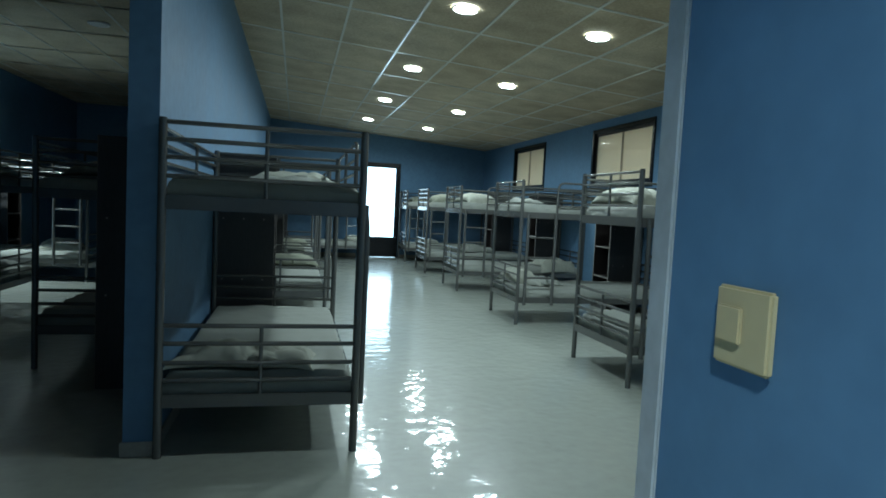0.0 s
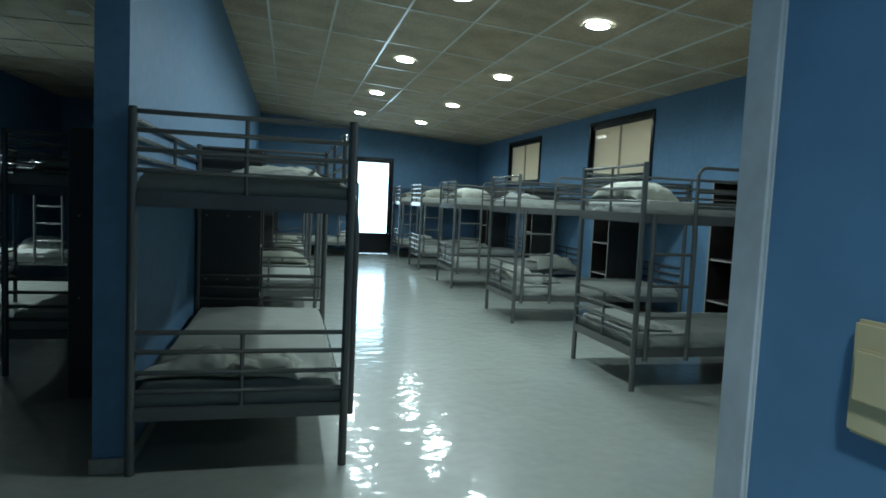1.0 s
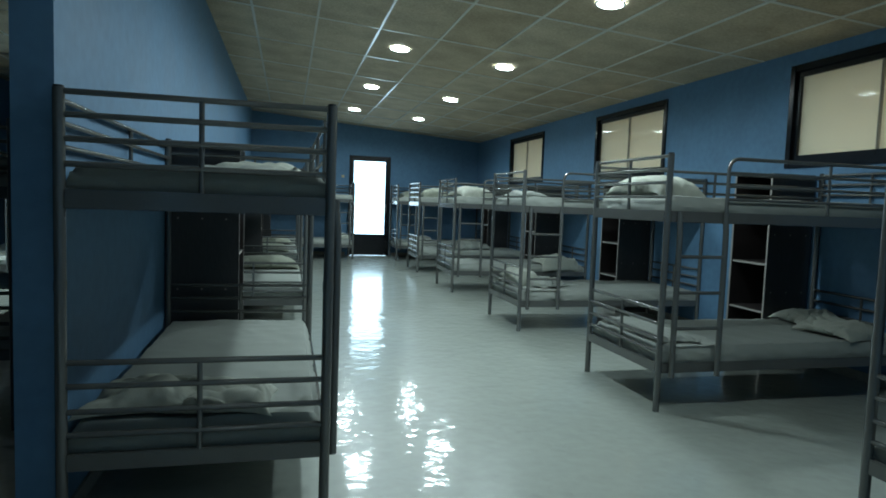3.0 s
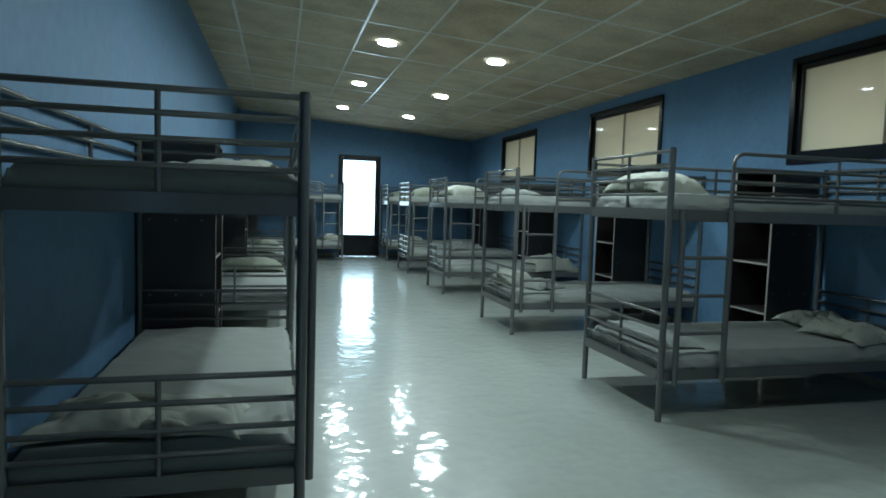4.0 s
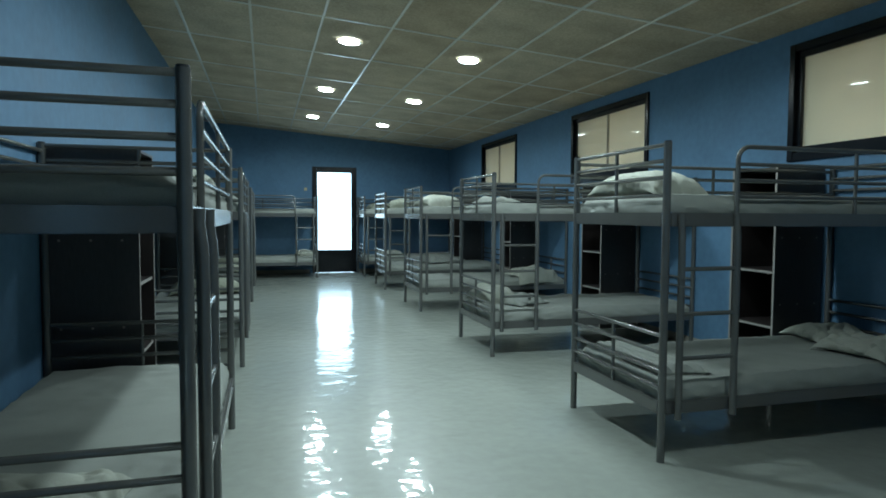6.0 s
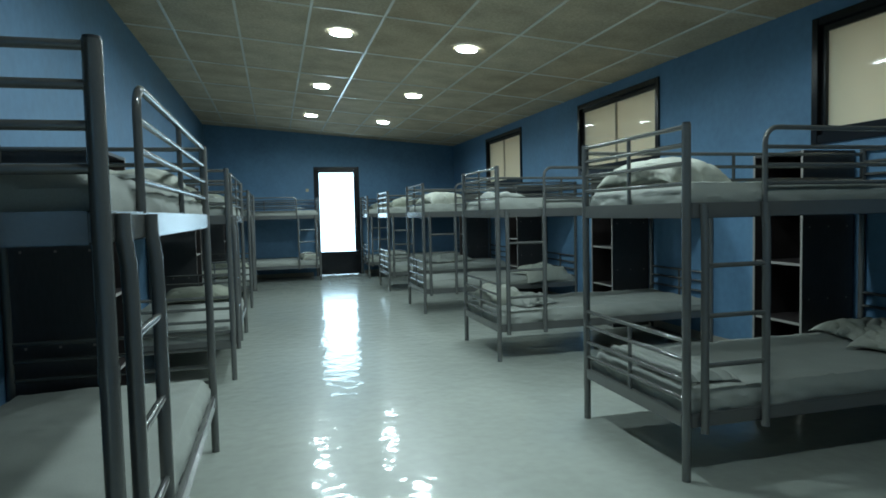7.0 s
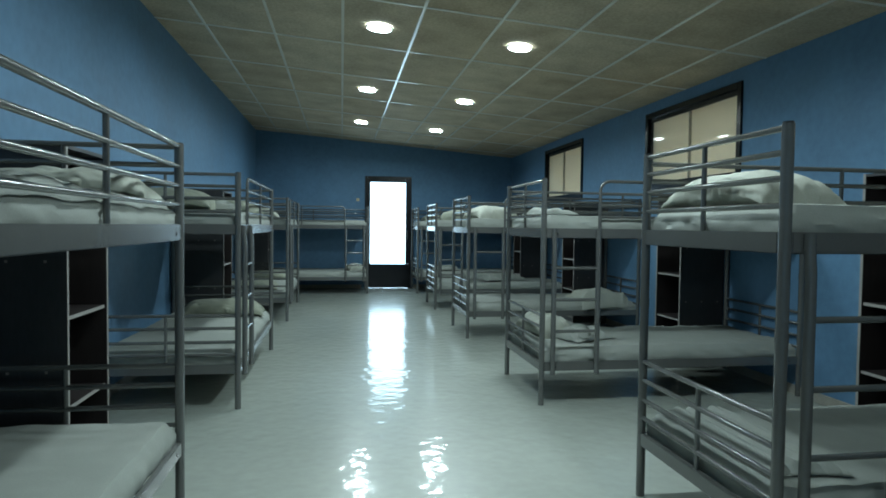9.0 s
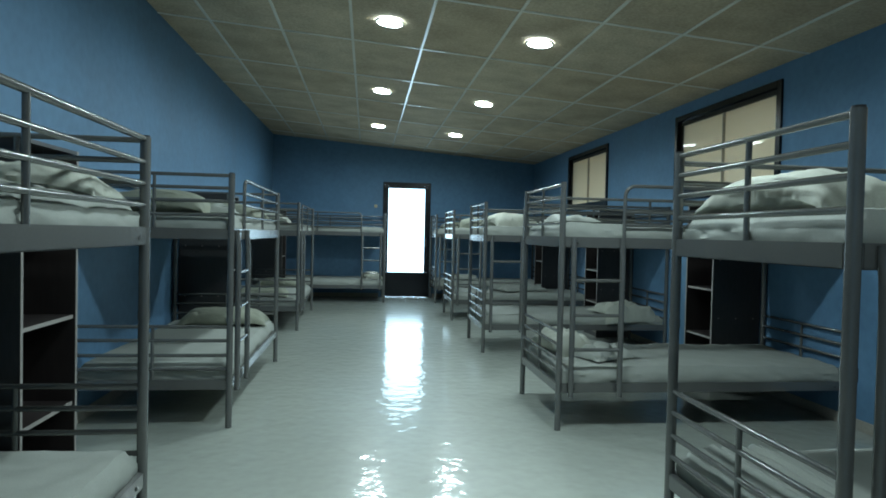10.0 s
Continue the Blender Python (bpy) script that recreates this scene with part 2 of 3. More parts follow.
# ---- ceilings: sunk tiles between proud grid bars, one mesh a room ----
def ceiling(name, x0, x1, bars, y0, y1, crosses, label):
    bm = bmesh.new()

    def slab(xa, ya, xb, yb, lift, thick, mat):
        vs = [bm.verts.new((x, y, ceil_z(0.5 * (x0 + x1) if x0 < 0 else max(x, RIDGE + 0.001)) + z)) for z in (lift, lift + thick) for x, y in ((xa, ya), (xb, ya), (xb, yb), (xa, yb))]
        for f in ((0, 1, 2, 3), (4, 5, 6, 7), (0, 1, 5, 4), (1, 2, 6, 5), (2, 3, 7, 6), (3, 0, 4, 7)):
            bm.faces.new([vs[i] for i in f]).material_index = mat
    xs, ys = [x0, *bars, x1], [y0, *crosses, y1]
    for xa, xb in zip(xs, xs[1:]):
        for ya, yb in zip(ys, ys[1:]):
            slab(xa + 0.004, ya + 0.004, xb - 0.004, yb - 0.004, 0.006 + random.random() * 0.003, 0.02, 0)
    for x in bars:
        slab(x - 0.0115, y0, x + 0.0115, y1, 0, 0.03, 1)
    for y in crosses:
        for xa, xb in zip(xs, xs[1:]):
            slab(xa + 0.0116, y - 0.0115, xb - 0.0116, y + 0.0115, 0.0005, 0.03, 1)
    slab(x0, y0, x1, y1, 0.05, 0.04, 0)
    ob = setting(name, bm, TILE, label, "ceiling")
    ob.data.materials.append(BAR)


crosses = [10.74 + 1.262 * k for k in range(-10, 7) if YB + 0.2 < 10.74 + 1.262 * k < YF - 0.1]
ceiling("ceiling", RIDGE, XR, [0.675 + 0.628 * k for k in range(8)], YB, YF, crosses, "sloping suspended ceiling of mottled tiles in white grid")
ceiling("ceiling_side_room", XD, RIDGE, [0.10 - 0.62 * k for k in range(1, 7)], YB, YF, crosses, "suspended ceiling of mottled tiles over the dark room")


# ---- windows ----
for n, (a, b) in enumerate(WINDOWS):
    win = new("window_%d" % (n + 1))
    win.location = (XR, (a + b) / 2, WZ0)
    tagged(win, "black aluminium sliding window with cream blind drawn behind the glass", "window", "high windows in the wall", "structure")
    w, h = b - a, WZ1 - WZ0
    for nm, dims in (("frame_bar", (-0.02, -w / 2, 0, 0.10, -w / 2 + 0.06, h)), ("frame_bar", (-0.02, w / 2 - 0.06, 0, 0.10, w / 2, h)),
                     ("frame_bar", (-0.02, -w / 2 + 0.06, 0, 0.10, w / 2 - 0.06, 0.065)), ("frame_bar", (-0.02, -w / 2 + 0.06, h - 0.06, 0.10, w / 2 - 0.06, h))):
        part(nm, box(*dims, 0.004), FRAME, win)
    for s, x0 in ((-1, 0.006), (1, 0.009)):
        y0, y1 = (-w / 2 + 0.06, -0.0005) if s < 0 else (0.0005, w / 2 - 0.06)
        z0, z1 = 0.065, h - 0.06
        sash = part("sash", box(x0, y0, z0, x0 + 0.03, y1, z0 + 0.05, 0.003), FRAME, win)
        part("sash_bar", box(x0, y0, z1 - 0.05, x0 + 0.03, y1, z1, 0.003), FRAME, sash)
        outer, inner = (y0, y1) if s < 0 else (y1, y0)
        part("sash_bar", box(x0, min(outer, outer - s * 0.045), z0 + 0.05, x0 + 0.03, max(outer, outer - s * 0.045), z1 - 0.05, 0.003), FRAME, sash)
        part("sash_bar", box(x0, min(inner, inner + s * 0.007), z0 + 0.05, x0 + 0.03, max(inner, inner + s * 0.007), z1 - 0.05, 0.002), SKIRT, sash, "slim grey meeting rail")
        pane_of("pane", sheet_x(x0 + 0.012, y0 + 0.004, y1 - 0.004, z0 + 0.04, z1 - 0.04), sash, (-1, 0, 0))
    part("blind", box(0.046, -w / 2 + 0.055, 0.06, 0.050, w / 2 - 0.055, h - 0.055), BLIND, win, "cream roller blind, fully drawn", smooth=False)

# ---- end door ----
door = new("door_1")
door.location = (DX0, YF, 0)
tagged(door, "black metal door, frosted glass above a solid kick panel, daylight behind", "door", kind="structure")
dw = DX1 - DX0
for dims in ((0, -0.02, 0, 0.06, 0.10, DZ), (dw - 0.06, -0.02, 0, dw, 0.10, DZ), (0.06, -0.02, DZ - 0.06, dw - 0.06, 0.10, DZ)):
    part("door_frame", box(*dims, 0.004), FRAME, door)
leaf = part("kick_panel", box(0.0605, 0.015, 0.005, dw - 0.0605, 0.06, 0.50, 0.004), FRAME, door)
for dims in ((0.0605, 0.01, 0.502, 0.115, 0.065, DZ - 0.0605), (dw - 0.115, 0.01, 0.502, dw - 0.0605, 0.065, DZ - 0.0605), (0.1155, 0.01, DZ - 0.12, dw - 0.1155, 0.065, DZ - 0.0605)):
    part("leaf_bar", box(*dims, 0.004), FRAME, door)
bm = bmesh.new()
bm.faces.new([bm.verts.new(p) for p in ((0.11, 0.037, 0.495), (dw - 0.11, 0.037, 0.495), (dw - 0.11, 0.037, DZ - 0.115), (0.11, 0.037, DZ - 0.115))])
pane_of("pane", bm, door, (0, -1, 0))
handle = part("door_handle", tube([(dw - 0.09, 0.012, 1.12), (dw - 0.09, -0.04, 1.12), (dw - 0.125, -0.045, 1.12)], 0.010), STEEL, door, "short grey handle")
part("handle_plate", box(dw - 0.108, 0.003, 1.02, dw - 0.072, 0.0105, 1.20, 0.003), STEEL, handle)
for z in (0.35, 1.15, 1.95):
    part("hinge", tube([(0.062, -0.018, z - 0.05), (0.062, -0.018, z + 0.05)], 0.012), FRAME, door)
tagged(part("backdrop", box(DX0 - 0.6, YF + 0.75, -0.05, DX1 + 0.6, YF + 0.77, 2.9), DAY, smooth=False), "plain bright overcast daylight outside the glazed door", "backdrop", kind="structure")
bm = box(DX0 - 0.7, YF + 0.2, -0.1, DX1 + 0.7, YF + 0.9, -0.005)
setting("pavement", bm, SKIRT, "grey concrete doorstep outside the end door", "pavement")


# ---- lamps ----
def downlight(x, y, mat, label, watts=WATTS, spread=SPREAD):
    slope = 0 if x < RIDGE else math.degrees(math.atan(0.078))
    ob = new("downlight")
    ob.matrix_basis = pose(x, y, ceil_z(x) - 0.001, 0, slope, 0)
    tagged(ob, label, "ceiling light", "round ceiling downlights")
    part("trim_ring", disc_ring(0.100, 0.118, 0.010), WHITE, ob)
    bm = bmesh.new()
    bmesh.ops.create_circle(bm, cap_ends=True, radius=0.1, segments=40, matrix=pose(0, 0, -0.006, 180))
    d = part("diffuser", bm, mat, ob, smooth=False)
    for f in d.data.polygons:
        if f.normal.z > 0:
            d.data.flip_normals()
            break
    if mat in (LED, LED_FILL):
        beam = bpy.data.lights.new("lamp_beam", "AREA")
        beam.shape, beam.size, beam.energy, beam.color, beam.spread = "DISK", 0.19, watts, (0.785, 1.0, 1.06), radians(spread)
        lamp = new("lamp_beam", beam)
        lamp.parent = ob
        lamp.location = (0, 0, -0.014)


for y in (5.07, 7.59, 10.108, 12.635, 15.15):
    for x in (2.244, 3.50):
        downlight(x, y, LED, "lit round white recessed downlight in the sloping ceiling", {5.07: 9.5 if x < 3 else 2.6, 7.59: 26.5}.get(y, WATTS))
downlight(-1.36, 10.2, OFF, "unlit round white downlight in the dark room")
# added fill lamp, out of view: brightens entry wall and nearest bed
downlight(0.50, 1.40, LED_FILL, "unseen downlight added in the corridor to brighten the entry wall", 50.0, 100.0)
# added lamp, out of view: makes the lit floor patch deep in the side room
downlight(-3.30, 11.6, LED, "unseen downlight added to light the far floor of the dark room", 60.0, 105.0)


# ---- bunk beds ----
LEN, WID, TOP = 2.10, 0.955, 1.65
RAILS_UP, RAILS_LOW = (1.638, 1.557, 1.472, 1.382), (0.657, 0.568, 0.472, 0.384)
UP0, UP1, LO0, LO1 = 1.222, 1.294, 0.250, 0.314


def bunk(mirror=False):
    """A steel bunk bed: u along its length from the ladder end, v across from the ladder side."""
    s = -1 if mirror else 1

    def q(u, v, z):
        return (s * u, v, z)

    def bx(u0, v0, z0, u1, v1, z1, bevel=0.004):
        return box(min(s * u0, s * u1), v0, z0, max(s * u0, s * u1), v1, z1, bevel)
    bed = new("bunk_bed")
    for u in (0, LEN):
        for v in (0, WID):
            p = part("post", tube([q(u, v, 0.0), q(u, v, 0.93), q(u, v, 0.935), q(u, v, TOP - 0.006), q(u, v, TOP)], 0.0205, n=16), STEEL, bed)
            part("post_cap", tube([q(u, v, TOP + 0.0005), q(u, v, TOP + 0.007)], 0.018, n=14), CAP, p)
            part("joint_sleeve", tube([q(u, v, 0.925), q(u, v, 0.928), q(u, v, 0.958), q(u, v, 0.961)], 0.0222, n=16), STEEL, p)
    for z0, z1, rails, low in ((UP0, UP1, RAILS_UP, False), (LO0, LO1, RAILS_LOW, True)):
        for u in (0, LEN):
            part("end_beam", bx(u - 0.014, 0.018, z0, u + 0.014, WID - 0.018, z1), STEEL, bed)
            g = part("end_guard", tube([q(u, WID / 2, z1 - 0.004), q(u, WID / 2, rails[0])], 0.0105), STEEL, bed)
            for z in rails:
                part("rail", tube([q(u, 0.015, z), q(u, WID - 0.015, z)], 0.0115), STEEL, g)
        for v in (0, WID):
            b = part("side_beam", bx(0.018, v - 0.013, z0, LEN - 0.018, v + 0.013, z1), STEEL, bed)
            for u in (0.1, LEN - 0.1):
                part("bolt", tube([q(u, v - 0.016, z0 + 0.03), q(u, v - 0.0125, z0 + 0.03)], 0.008, n=8), CAP, b)
        for k in range(7):
            u = 0.15 + k * (LEN - 0.3) / 6
            part("slat", bx(u - 0.03, 0.014, z0 + 0.02, u + 0.03, WID - 0.014, z0 + 0.034, 0), STEEL, bed)
    # wall-side guard of the upper bunk
    g = part("wall_guard", tube([q(LEN / 2, WID, UP1 - 0.004), q(LEN / 2, WID, RAILS_UP[0] - 0.03)], 0.0105), STEEL, bed)
    for z in (RAILS_UP[0] - 0.03, RAILS_UP[1] - 0.03, RAILS_UP[2] - 0.03):
        part("rail", tube([q(0.015, WID, z), q(LEN - 0.015, WID, z)], 0.0115), STEEL, g)
    # aisle-side guard: a hoop from the ladder to the far post
    u0, zt, r = 0.428, RAILS_UP[0] + 0.004, 0.07
    arc = [q(u0 + r - r * math.cos(a), 0, zt - r + r * math.sin(a)) for a in [math.pi / 2 * k / 6 for k in range(7)]]
    g = part("aisle_guard", tube([q(u0, 0, UP1 - 0.004), *arc, q(LEN - 0.015, 0, zt)], 0.0125), STEEL, bed)
    for z in (1.55, 1.465, 1.38):
        part("rail", tube([q(u0 + 0.008, 0, z), q(LEN - 0.015, 0, z)], 0.0105), STEEL, g)
    part("upright", tube([q(1.22, 0, UP1 - 0.004), q(1.22, 0, zt)], 0.0105), STEEL, g)
    # ladder
    stiles = []
    for u in (0.072, 0.408):
        stiles.append(part("ladder" if not stiles else "stile", tube([q(u, -0.026, 1.288), q(u, -0.026, 1.24), q(u, -0.034, 1.17), q(u, -0.036, 1.08), q(u, -0.036, 0.232), q(u, -0.036, 0.23)], 0.0185, n=14), STEEL, stiles[0] if stiles else bed))
    for z in (1.006, 0.775, 0.545):
        part("rung", tube([q(0.077, -0.036, z), q(0.403, -0.036, z)], 0.0115), STEEL, stiles[0])
    return bed


def soft(length, width, thick, seed, wrinkle=0.006, nu=64, nv=30, sag=0.0):
    """A mattress in a fitted sheet: rounded edges, a slack and creased cover."""
    bm = bmesh.new()
    off = Vector((seed * 7.3, seed * 3.1, seed * 1.7))
    rows = []
    for i in range(nu + 1):
        row = []
        for j in range(nv + 1):
            a, b = i / nu * 2 - 1, j / nv * 2 - 1
            a, b = math.copysign(abs(a) ** 0.75, a), math.copysign(abs(b) ** 0.75, b)
            e = max(0.0, 1 - (1 - abs(a)) * length / 2 / 0.038), max(0.0, 1 - (1 - abs(b)) * width / 2 / 0.038)
            d = min(1.0, math.hypot(*e))
            z = thick - 0.036 * (1 - math.sqrt(max(0, 1 - d * d)))
            p = Vector((a * length / 2, b * width / 2, 0))
            w = noise.noise(p * 3.1 + off) * 0.9 + 0.9 * (0.22 - abs(noise.noise(Vector((p.x * 5 + p.y * 6, p.y * 1.6 - p.x, 2)) + off))) + noise.noise(Vector((p.x * 9, p.y * 4, 0)) + off) * 0.7 + (0.3 - abs(noise.noise(p * 8 + off))) * (0.7 + 1.6 * d)
            z += wrinkle * w - sag * (1 - a * a) * (1 - b * b)
            row.append(bm.verts.new((p.x + 0.004 * noise.noise(p * 8 + off), p.y + 0.004 * noise.noise(p * 7 - off), z)))
        rows.append(row)
    for r, s in zip(rows, rows[1:]):
        for j in range(nv):
            bm.faces.new((r[j], s[j], s[j + 1], r[j + 1]))
    rim = [rows[i][0] for i in range(nu + 1)] + [rows[nu][j] for j in range(1, nv + 1)] + [rows[i][nv] for i in range(nu - 1, -1, -1)] + [rows[0][j] for j in range(nv - 1, 0, -1)]
    prev = rim
    for z, bulge in ((0.082, 0.006), (0.064, 0.009), (0.046, 0.010), (0.028, 0.007), (0.012, 0.001), (0.0, -0.015)):
        cur = []
        for k, v in enumerate(rim):
            o = Vector((v.co.x, v.co.y, 0))
            n = Vector((math.copysign(1, o.x) if abs(o.x) > length / 2 - 0.03 else 0, math.copysign(1, o.y) if abs(o.y) > width / 2 - 0.03 else 0, 0))
            f = bulge + 0.009 * noise.noise(Vector((o.x * 11, o.y * 11, z * 30)) + off) + 0.018 * (0.3 - abs(noise.noise(Vector((o.x * 7 + z * 25, o.y * 7 - z * 20, z * 12)) + off)))
            cur.append(bm.verts.new((o.x + n.x * f, o.y + n.y * f, z + (0.008 * noise.noise(o * 6 + off) if z > 0.01 else 0))))
        for k in range(len(rim)):
            bm.faces.new((prev[k], prev[(k + 1) % len(rim)], cur[(k + 1) % len(rim)], cur[k]))
        prev = cur
    bm.faces.new(prev)
    return bm


def cushion(length, width, thick, seed, crease=0.012, n=40, droop=0.0, folds=0, plump=False):
    """A pillow: two bulging faces joined at a pinched seam, creased and slumped."""
    bm = bmesh.new()
    off = Vector((seed * 5.7, seed * 2.3, seed * 9.1))
    faces = []
    for side in (1, -1):
        rows = []
        for i in range(n + 1):
            row = []
            for j in range(n + 1):
                a, b = i / n * 2 - 1, j / n * 2 - 1
                x = a * length / 2 * (1 - 0.07 * (1 - b * b) * abs(a) ** 3)
                y = b * width / 2 * (1 - 0.09 * (1 - a * a) * abs(b) ** 3)
                p = Vector((x, y, 0))
                x += 0.012 * noise.noise(p * 5 + off)
                y += 0.012 * noise.noise(p * 5 - off)
                h = max(0.0, (1 - abs(a) ** 2.8) * (1 - abs(b) ** 2.8)) ** 0.56
                z = thick * h * (0.80 if side > 0 else -0.14) + thick * 0.2
                if side > 0:
                    d = Vector((x + 0.05 * noise.noise(p * 6 - off), y + 0.05 * noise.noise(p * 6 + off), 0))
                    w = 0.8 * noise.noise(p * 4 + off) + 1.4 * (abs(noise.noise(d * 6 + off * 2)) ** 0.7 - 0.3) + 0.8 * (abs(noise.noise(Vector((d.x * 15, d.y * 8, 1)) + off)) ** 0.7 - 0.25)
                    z += 1.5 * crease * w * min(1, h * 2.2) + thick * 0.2 * h * noise.noise(p * 2.2 + off)
                    if folds:
                        z = thick * min(1, 6 * (1 - abs(a)), 8 * (1 - abs(b))) * (0.55 + 0.45 * abs(math.sin(folds * math.pi * (a + 0.06 * noise.noise(p * 4)))))
                if plump:
                    g = max(0.0, (1 - abs(a) ** 3.2) * (1 - abs(b) ** 3.2)) ** 0.5
                    seam = 0.34 * (1 - abs(b) ** 3)
                    z = thick * (seam + (0.88 - seam) * g + 0.12 * (1 - b * b) * (1 - a * a)) if side > 0 else thick * seam * (1 - g)
                    if side > 0:
                        z += crease * min(1, 1.6 * g) * (0.5 * noise.noise(p * 3.5 + off) + 1.7 * (abs(noise.noise(d * 5 + off)) ** 0.7 - 0.3) + 0.9 * (abs(noise.noise(Vector((d.x * 13, d.y * 8, 1)) + off)) ** 0.7 - 0.25))
                    rim = max(0.0, max(abs(a), abs(b)) - 0.72) / 0.28
                    pull = 0.022 * rim * (0.3 - abs(noise.noise(Vector((x * 9, y * 9, z * 16)) + off)))
                    q = math.hypot((y + 0.07) / 0.07, (z - thick * 0.45) / 0.05)
                    if a < -0.6 and q < 1.6:      # gathered knot of slack cloth on one side
                        pull += 0.020 * (math.cos(q * 4.2 + 3 * noise.noise(p * 20 + off)) + 0.3) * math.exp(-q * q)
                    x += math.copysign(pull, a) if abs(a) > 0.72 or a < -0.6 else 0
                    y += math.copysign(pull, b) if abs(b) > 0.72 else 0
                z = max(z, 0.002 if side > 0 else 0.0)
                if droop:
                    over = max(0.0, -droop - y)
                    z, y = z - over * 0.95, y + over * 0.45
                row.append(bm.verts.new((x, y, z)))
            rows.append(row)
        for r, s in zip(rows, rows[1:]):
            for j in range(n):
                bm.faces.new((r[j], s[j], s[j + 1], r[j + 1]))
    bmesh.ops.remove_doubles(bm, verts=bm.verts, dist=0.0015)
    return bm


BED, BED_M = bunk(), bunk(True)
BUNK_LABEL = "grey steel bunk bed with ladder and tubular guard rails"
LOW_Z, UP_Z = 0.286, 1.258
count = [0]


def place_bed(m, mirror=False, label=BUNK_LABEL, group="bunk beds in the dormitory", things=()):
    """A bed with its two mattresses and what lies on them: (level, u, v, turn, length, width, thick, crease, kind)."""
    base = BED_M if mirror else BED
    bed = base if not base.get("label") else copy_thing(base, m)
    bed.matrix_basis = m
    tagged(bed, label, "bunk bed", group)
    s = -1 if mirror else 1
    for z in (LOW_Z, UP_Z):
        count[0] += 1
        k = count[0]
        ob = part("mattress", box(-0.99, -0.43, 0.004, 0.99, 0.43, 0.085, 0.02), GREEN)
        part("fitted_sheet", soft(2.04, 0.91, 0.133, k, 0.005 + 0.003 * (k % 3)), SHEET, ob)
        ob.matrix_basis = m @ pose(s * LEN / 2, WID / 2, z)
        tagged(ob, "thin mattress in a creased white fitted sheet on a bunk", "mattress", "mattresses on the bunks")
    for level, u, v, turn, a, b, t, c, kind in things:
        count[0] += 1
        mat, label, name, cat = {"pillow": (PILLOW, "creased cream cotton pillow lying on a bunk", "pillow", "pillow"),
                                 "green": (GREEN, "flattened greyish-green pillow lying on a bunk", "pillow", "pillow"),
                                 "draped": (PILLOW, "cream cotton pillow slumped over the mattress edge", "pillow", "pillow"),
                                 "folds": (SHEET, "white sheet laid in narrow folds across the bunk end", "folded_sheet", "bedding"),
                                 "sheet": (SHEET, "crumpled white sheet bundled on a bunk", "folded_sheet", "bedding")}[kind]
        ob = part(name, cushion(a, b, t, count[0], c, droop=0.13 if kind == "draped" else 0, folds=2.5 if kind == "folds" else 0, plump=kind in ("pillow", "green"), n=72 if kind in ("pillow", "green") else 52), mat)
        ob.matrix_basis = m @ pose(s * u, v, (LOW_Z if level == 0 else UP_Z) + 0.134, 0, 0, turn)
        tagged(ob, label, cat, "pillows and bedding")


XA = 3.38                                  # aisle ends of the beds under the windows
place_bed(pose(XA, 4.00, 0), things=((1, 0.32, 0.48, 5, 0.5, 0.74, 0.13, 0.014, "pillow"), (0, 0.35, 0.48, 0, 0.5, 0.6, 0.06, 0.02, "sheet")))
place_bed(pose(XA - 0.003, 6.455, 0), things=((1, 0.24, 0.57, 3, 0.36, 0.68, 0.15, 0.020, "pillow"), (0, 1.70, 0.28, 10, 0.46, 0.48, 0.10, 0.03, "pillow"), (0, 1.82, 0.68, -12, 0.42, 0.46, 0.11, 0.03, "pillow"),
                                      (0, 0.22, 0.50, 0, 0.30, 0.84, 0.045, 0.01, "folds")))
place_bed(pose(XA, 8.965, 0), things=((0, 0.21, 0.60, 10, 0.30, 0.50, 0.18, 0.036, "pillow"), (0, 0.42, 0.42, 25, 0.46, 0.50, 0.07, 0.03, "sheet"), (1, 0.22, 0.55, 0, 0.3, 0.6, 0.06, 0.012, "sheet")))
place_bed(pose(XA, 11.685, 0), things=((1, 0.36, 0.48, 4, 0.5, 0.74, 0.16, 0.014, "pillow"), (0, 1.66, 0.15, 10, 0.68, 0.50, 0.12, 0.026, "draped")))
place_bed(pose(XA, 14.21, 0), things=((1, 0.40, 0.50, -6, 0.5, 0.72, 0.16, 0.014, "green"), (0, 1.1, 0.45, 20, 0.8, 0.6, 0.10, 0.03, "sheet")))
place_bed(pose(XA, 16.55, 0), things=((1, 0.40, 0.50, 0, 0.5, 0.72, 0.13, 0.014, "green"), (0, 0.6, 0.5, 0, 0.5, 0.7, 0.1, 0.02, "sheet")))
XB = 1.218                                 # aisle side of the beds along the partition
place_bed(pose(XB - 0.006, 5.458, 0, 0, 0, 90), things=((0, 0.21, 0.57, -3, 0.36, 0.74, 0.10, 0.034, "pillow"), (1, 1.84, 0.36, 4, 0.36, 0.66, 0.12, 0.018, "pillow"), (1, 1.14, 0.36, 3, 1.10, 0.62, 0.035, 0.016, "sheet")))
place_bed(pose(XB + 0.002, 9.125, 0, 0, 0, 90), things=((0, 1.78, 0.42, 6, 0.46, 0.78, 0.15, 0.012, "green"), (1, 0.30, 0.55, 0, 0.46, 0.72, 0.15, 0.018, "green"), (1, 0.55, 0.40, 8, 0.5, 0.7, 0.07, 0.02, "sheet"), (1, 1.78, 0.45, -5, 0.46, 0.74, 0.14, 0.014, "green")))
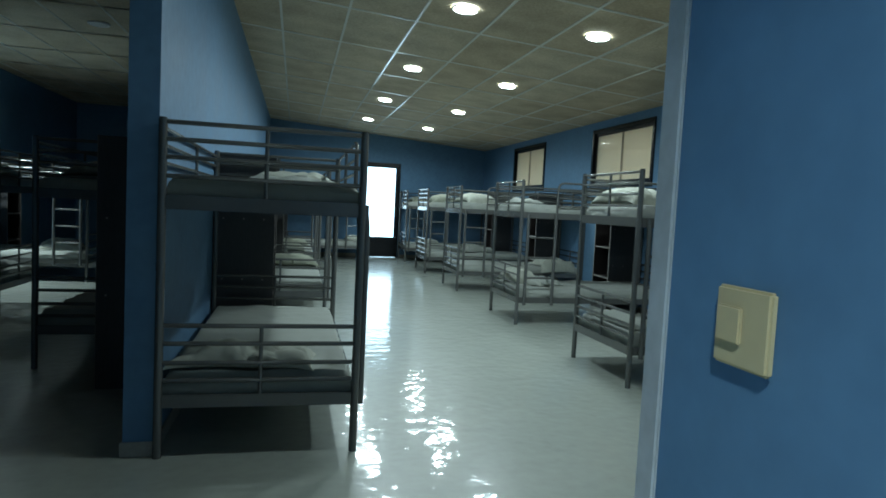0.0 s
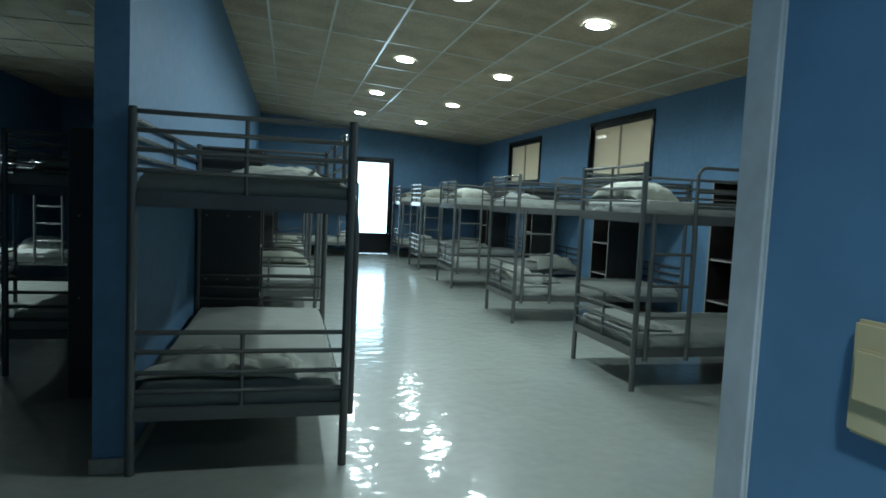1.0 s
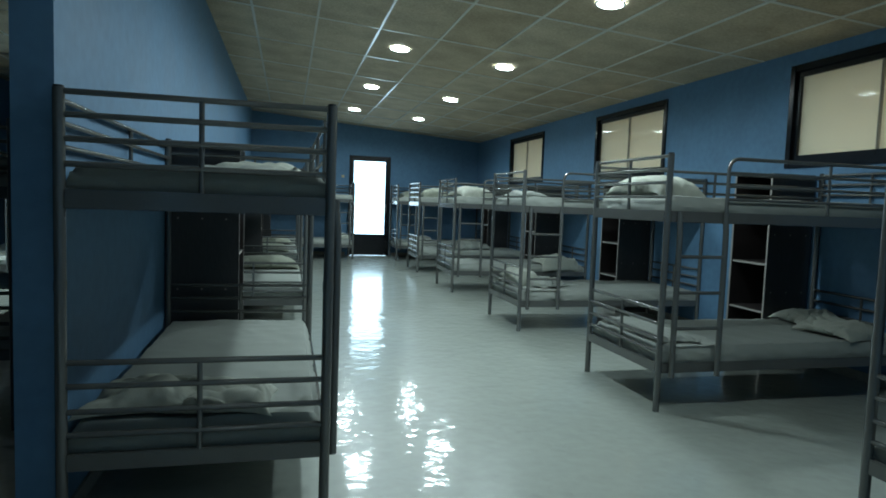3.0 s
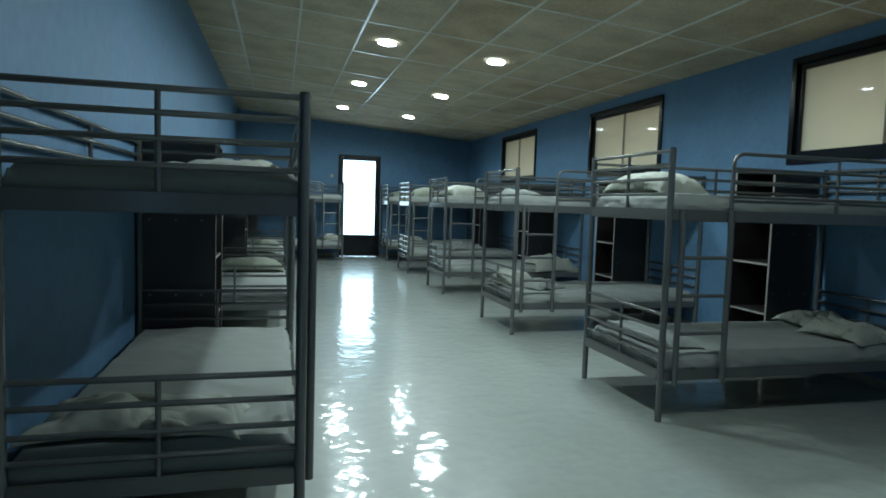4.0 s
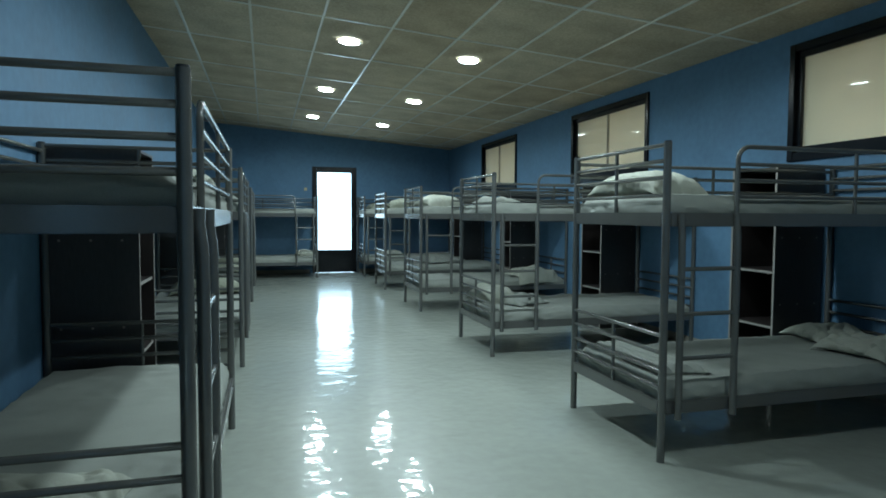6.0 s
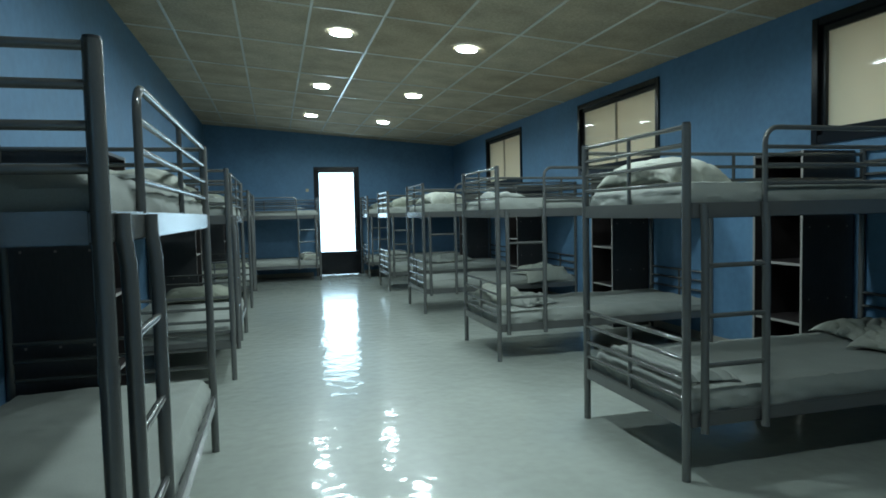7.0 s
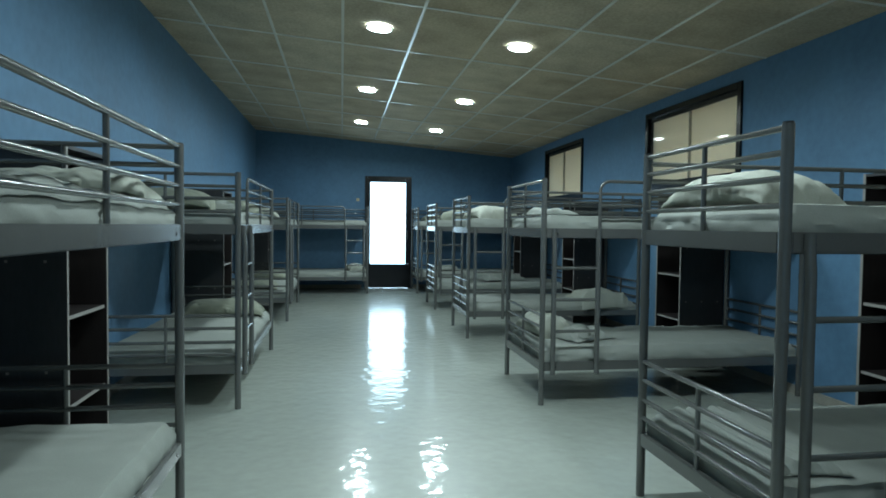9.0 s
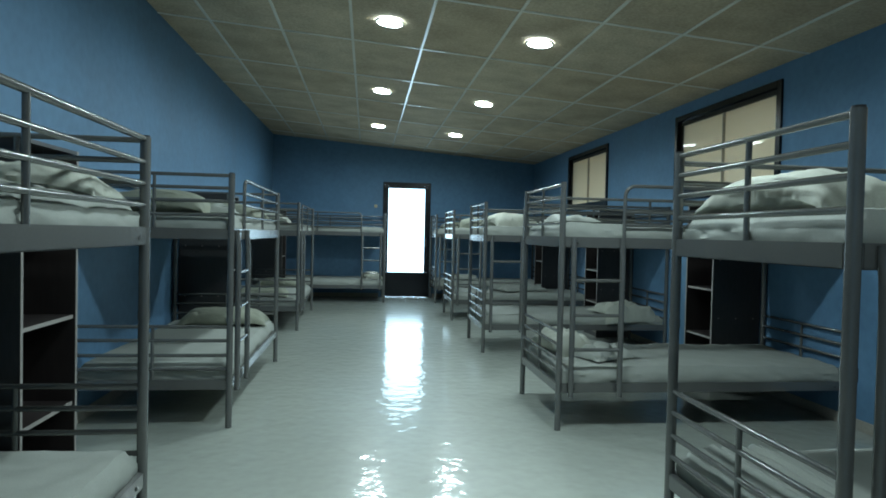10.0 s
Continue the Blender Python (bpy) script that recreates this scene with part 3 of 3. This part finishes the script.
place_bed(pose(XB, 13.17, 0, 0, 0, 90), things=((0, 1.80, 0.45, 0, 0.46, 0.74, 0.13, 0.012, "green"), (1, 0.3, 0.5, 0, 0.46, 0.72, 0.13, 0.014, "pillow"), (0, 0.3, 0.5, 0, 0.46, 0.72, 0.12, 0.012, "green")))
place_bed(pose(2.42, 16.55, 0), True, things=((0, 0.22, 0.40, 12, 0.32, 0.46, 0.12, 0.028, "pillow"),))
# side room
SIDE = "bunk beds in the side room"
place_bed(pose(0.055, 7.18, 0, 0, 0, 90), False, "grey steel bunk bed standing in the dark", SIDE, ((1, 0.4, 0.5, 0, 0.5, 0.7, 0.12, 0.014, "pillow"),))
place_bed(pose(-1.95, 9.20, 0), True, "grey steel bunk bed standing in the dark", SIDE, ((1, 0.35, 0.5, 0, 0.5, 0.7, 0.13, 0.014, "pillow"), (0, 0.35, 0.5, 0, 0.45, 0.7, 0.10, 0.014, "sheet")))
place_bed(pose(-1.95, 11.90, 0), True, "grey steel bunk bed in the lit part of the dark room", SIDE, ((0, 0.45, 0.45, 10, 0.5, 0.7, 0.14, 0.022, "pillow"),))


# ---- shelf cabinets ----
def cabinet(m, width=0.50, d=0.44, label="tall dark laminate shelf cabinet, open and empty, against the wall"):
    """Open shelves that face +x, back at x = 0, near side at y = 0."""
    cab = new("shelf_cabinet")
    cab.matrix_basis = m
    tagged(cab, label, "cabinet", "open shelf cabinets between the beds")
    h, t = 1.645, 0.018
    for y in (0, width - t):
        p = part("side_panel", box(0, y, 0, d - 0.002, y + t, h, 0.001), LAMINATE, cab)
        part("edge_band", box(d - 0.0018, y, 0.0, d, y + t, h), EDGE, p, "pale worn edge band", smooth=False)
        for z in (0.62, 1.12):
            for x in (0.06, 0.22, 0.38):
                yy = -0.0015 if y == 0 else width
                part("screw_cap", box(x - 0.006, yy, z - 0.006, x + 0.006, yy + 0.0015, z + 0.006), EDGE, p, smooth=False)
    part("back_panel", box(0.002, t, 0.05, 0.008, width - t, h - t), WENGE, cab, smooth=False)
    part("top_panel", box(0.0, t, h - t, d, width - t, h - 0.0005, 0.001), LAMINATE, cab)
    part("plinth", box(d - 0.04, t, 0, d - 0.022, width - t, 0.06), LAMINATE, cab)
    for z in (0.06, 0.435, 0.85, 1.34):
        s = part("shelf", box(0.009, t, z, d - 0.014, width - t, z + 0.018, 0.001), WENGE, cab)
        part("edge_band", box(d - 0.0135, t, z, d - 0.012, width - t, z + 0.018), EDGE, s, "pale shelf front edge", smooth=False)
    for y in (t, width - t - 0.002):
        part("inner_lining", box(0.009, y, 0.06, d - 0.004, y + 0.002, h - t - 0.001), WENGE, cab, smooth=False)
    return cab


for y in (7.63, 11.42, 15.45):
    cabinet(pose(XL + 0.012, y, 0), d=0.47)
for y in (7.485, 9.985, 12.70, 15.27):
    cabinet(pose(XR - 0.012, y + 0.46, 0, 0, 0, 180), 0.46)
cabinet(pose(XD, 13.1, 0), label="tall dark shelf cabinet in the side room")
cabinet(pose(XP - 0.012, 7.1, 0, 0, 0, 180), 0.46, label="tall dark shelf cabinet against the partition in the dark")

# ---- small fittings ----
sw = new("light_switch")
sw.location = (XJ, 2.779, 1.187)
tagged(sw, "ivory plastic light switch with a wide rocker on the blue wall", "light switch")
part("cover_plate", box(-0.010, -0.0405, -0.042, 0.0, 0.0405, 0.042, 0.003), IVORY, sw)
part("rocker", box(-0.0150, -0.004, -0.017, -0.0102, 0.033, 0.022, 0.002), IVORY, sw)
sb = new("wall_box")
sb.location = (2.26, YF, 1.82)
tagged(sb, "small ivory plastic box on the wall beside the door", "wall fitting")
part("cover_plate", box(-0.03, -0.02, -0.03, 0.03, 0.0, 0.03, 0.004), IVORY, sb)
part("button", box(-0.012, -0.024, -0.012, 0.012, -0.0202, 0.012, 0.002), IVORY, sb)
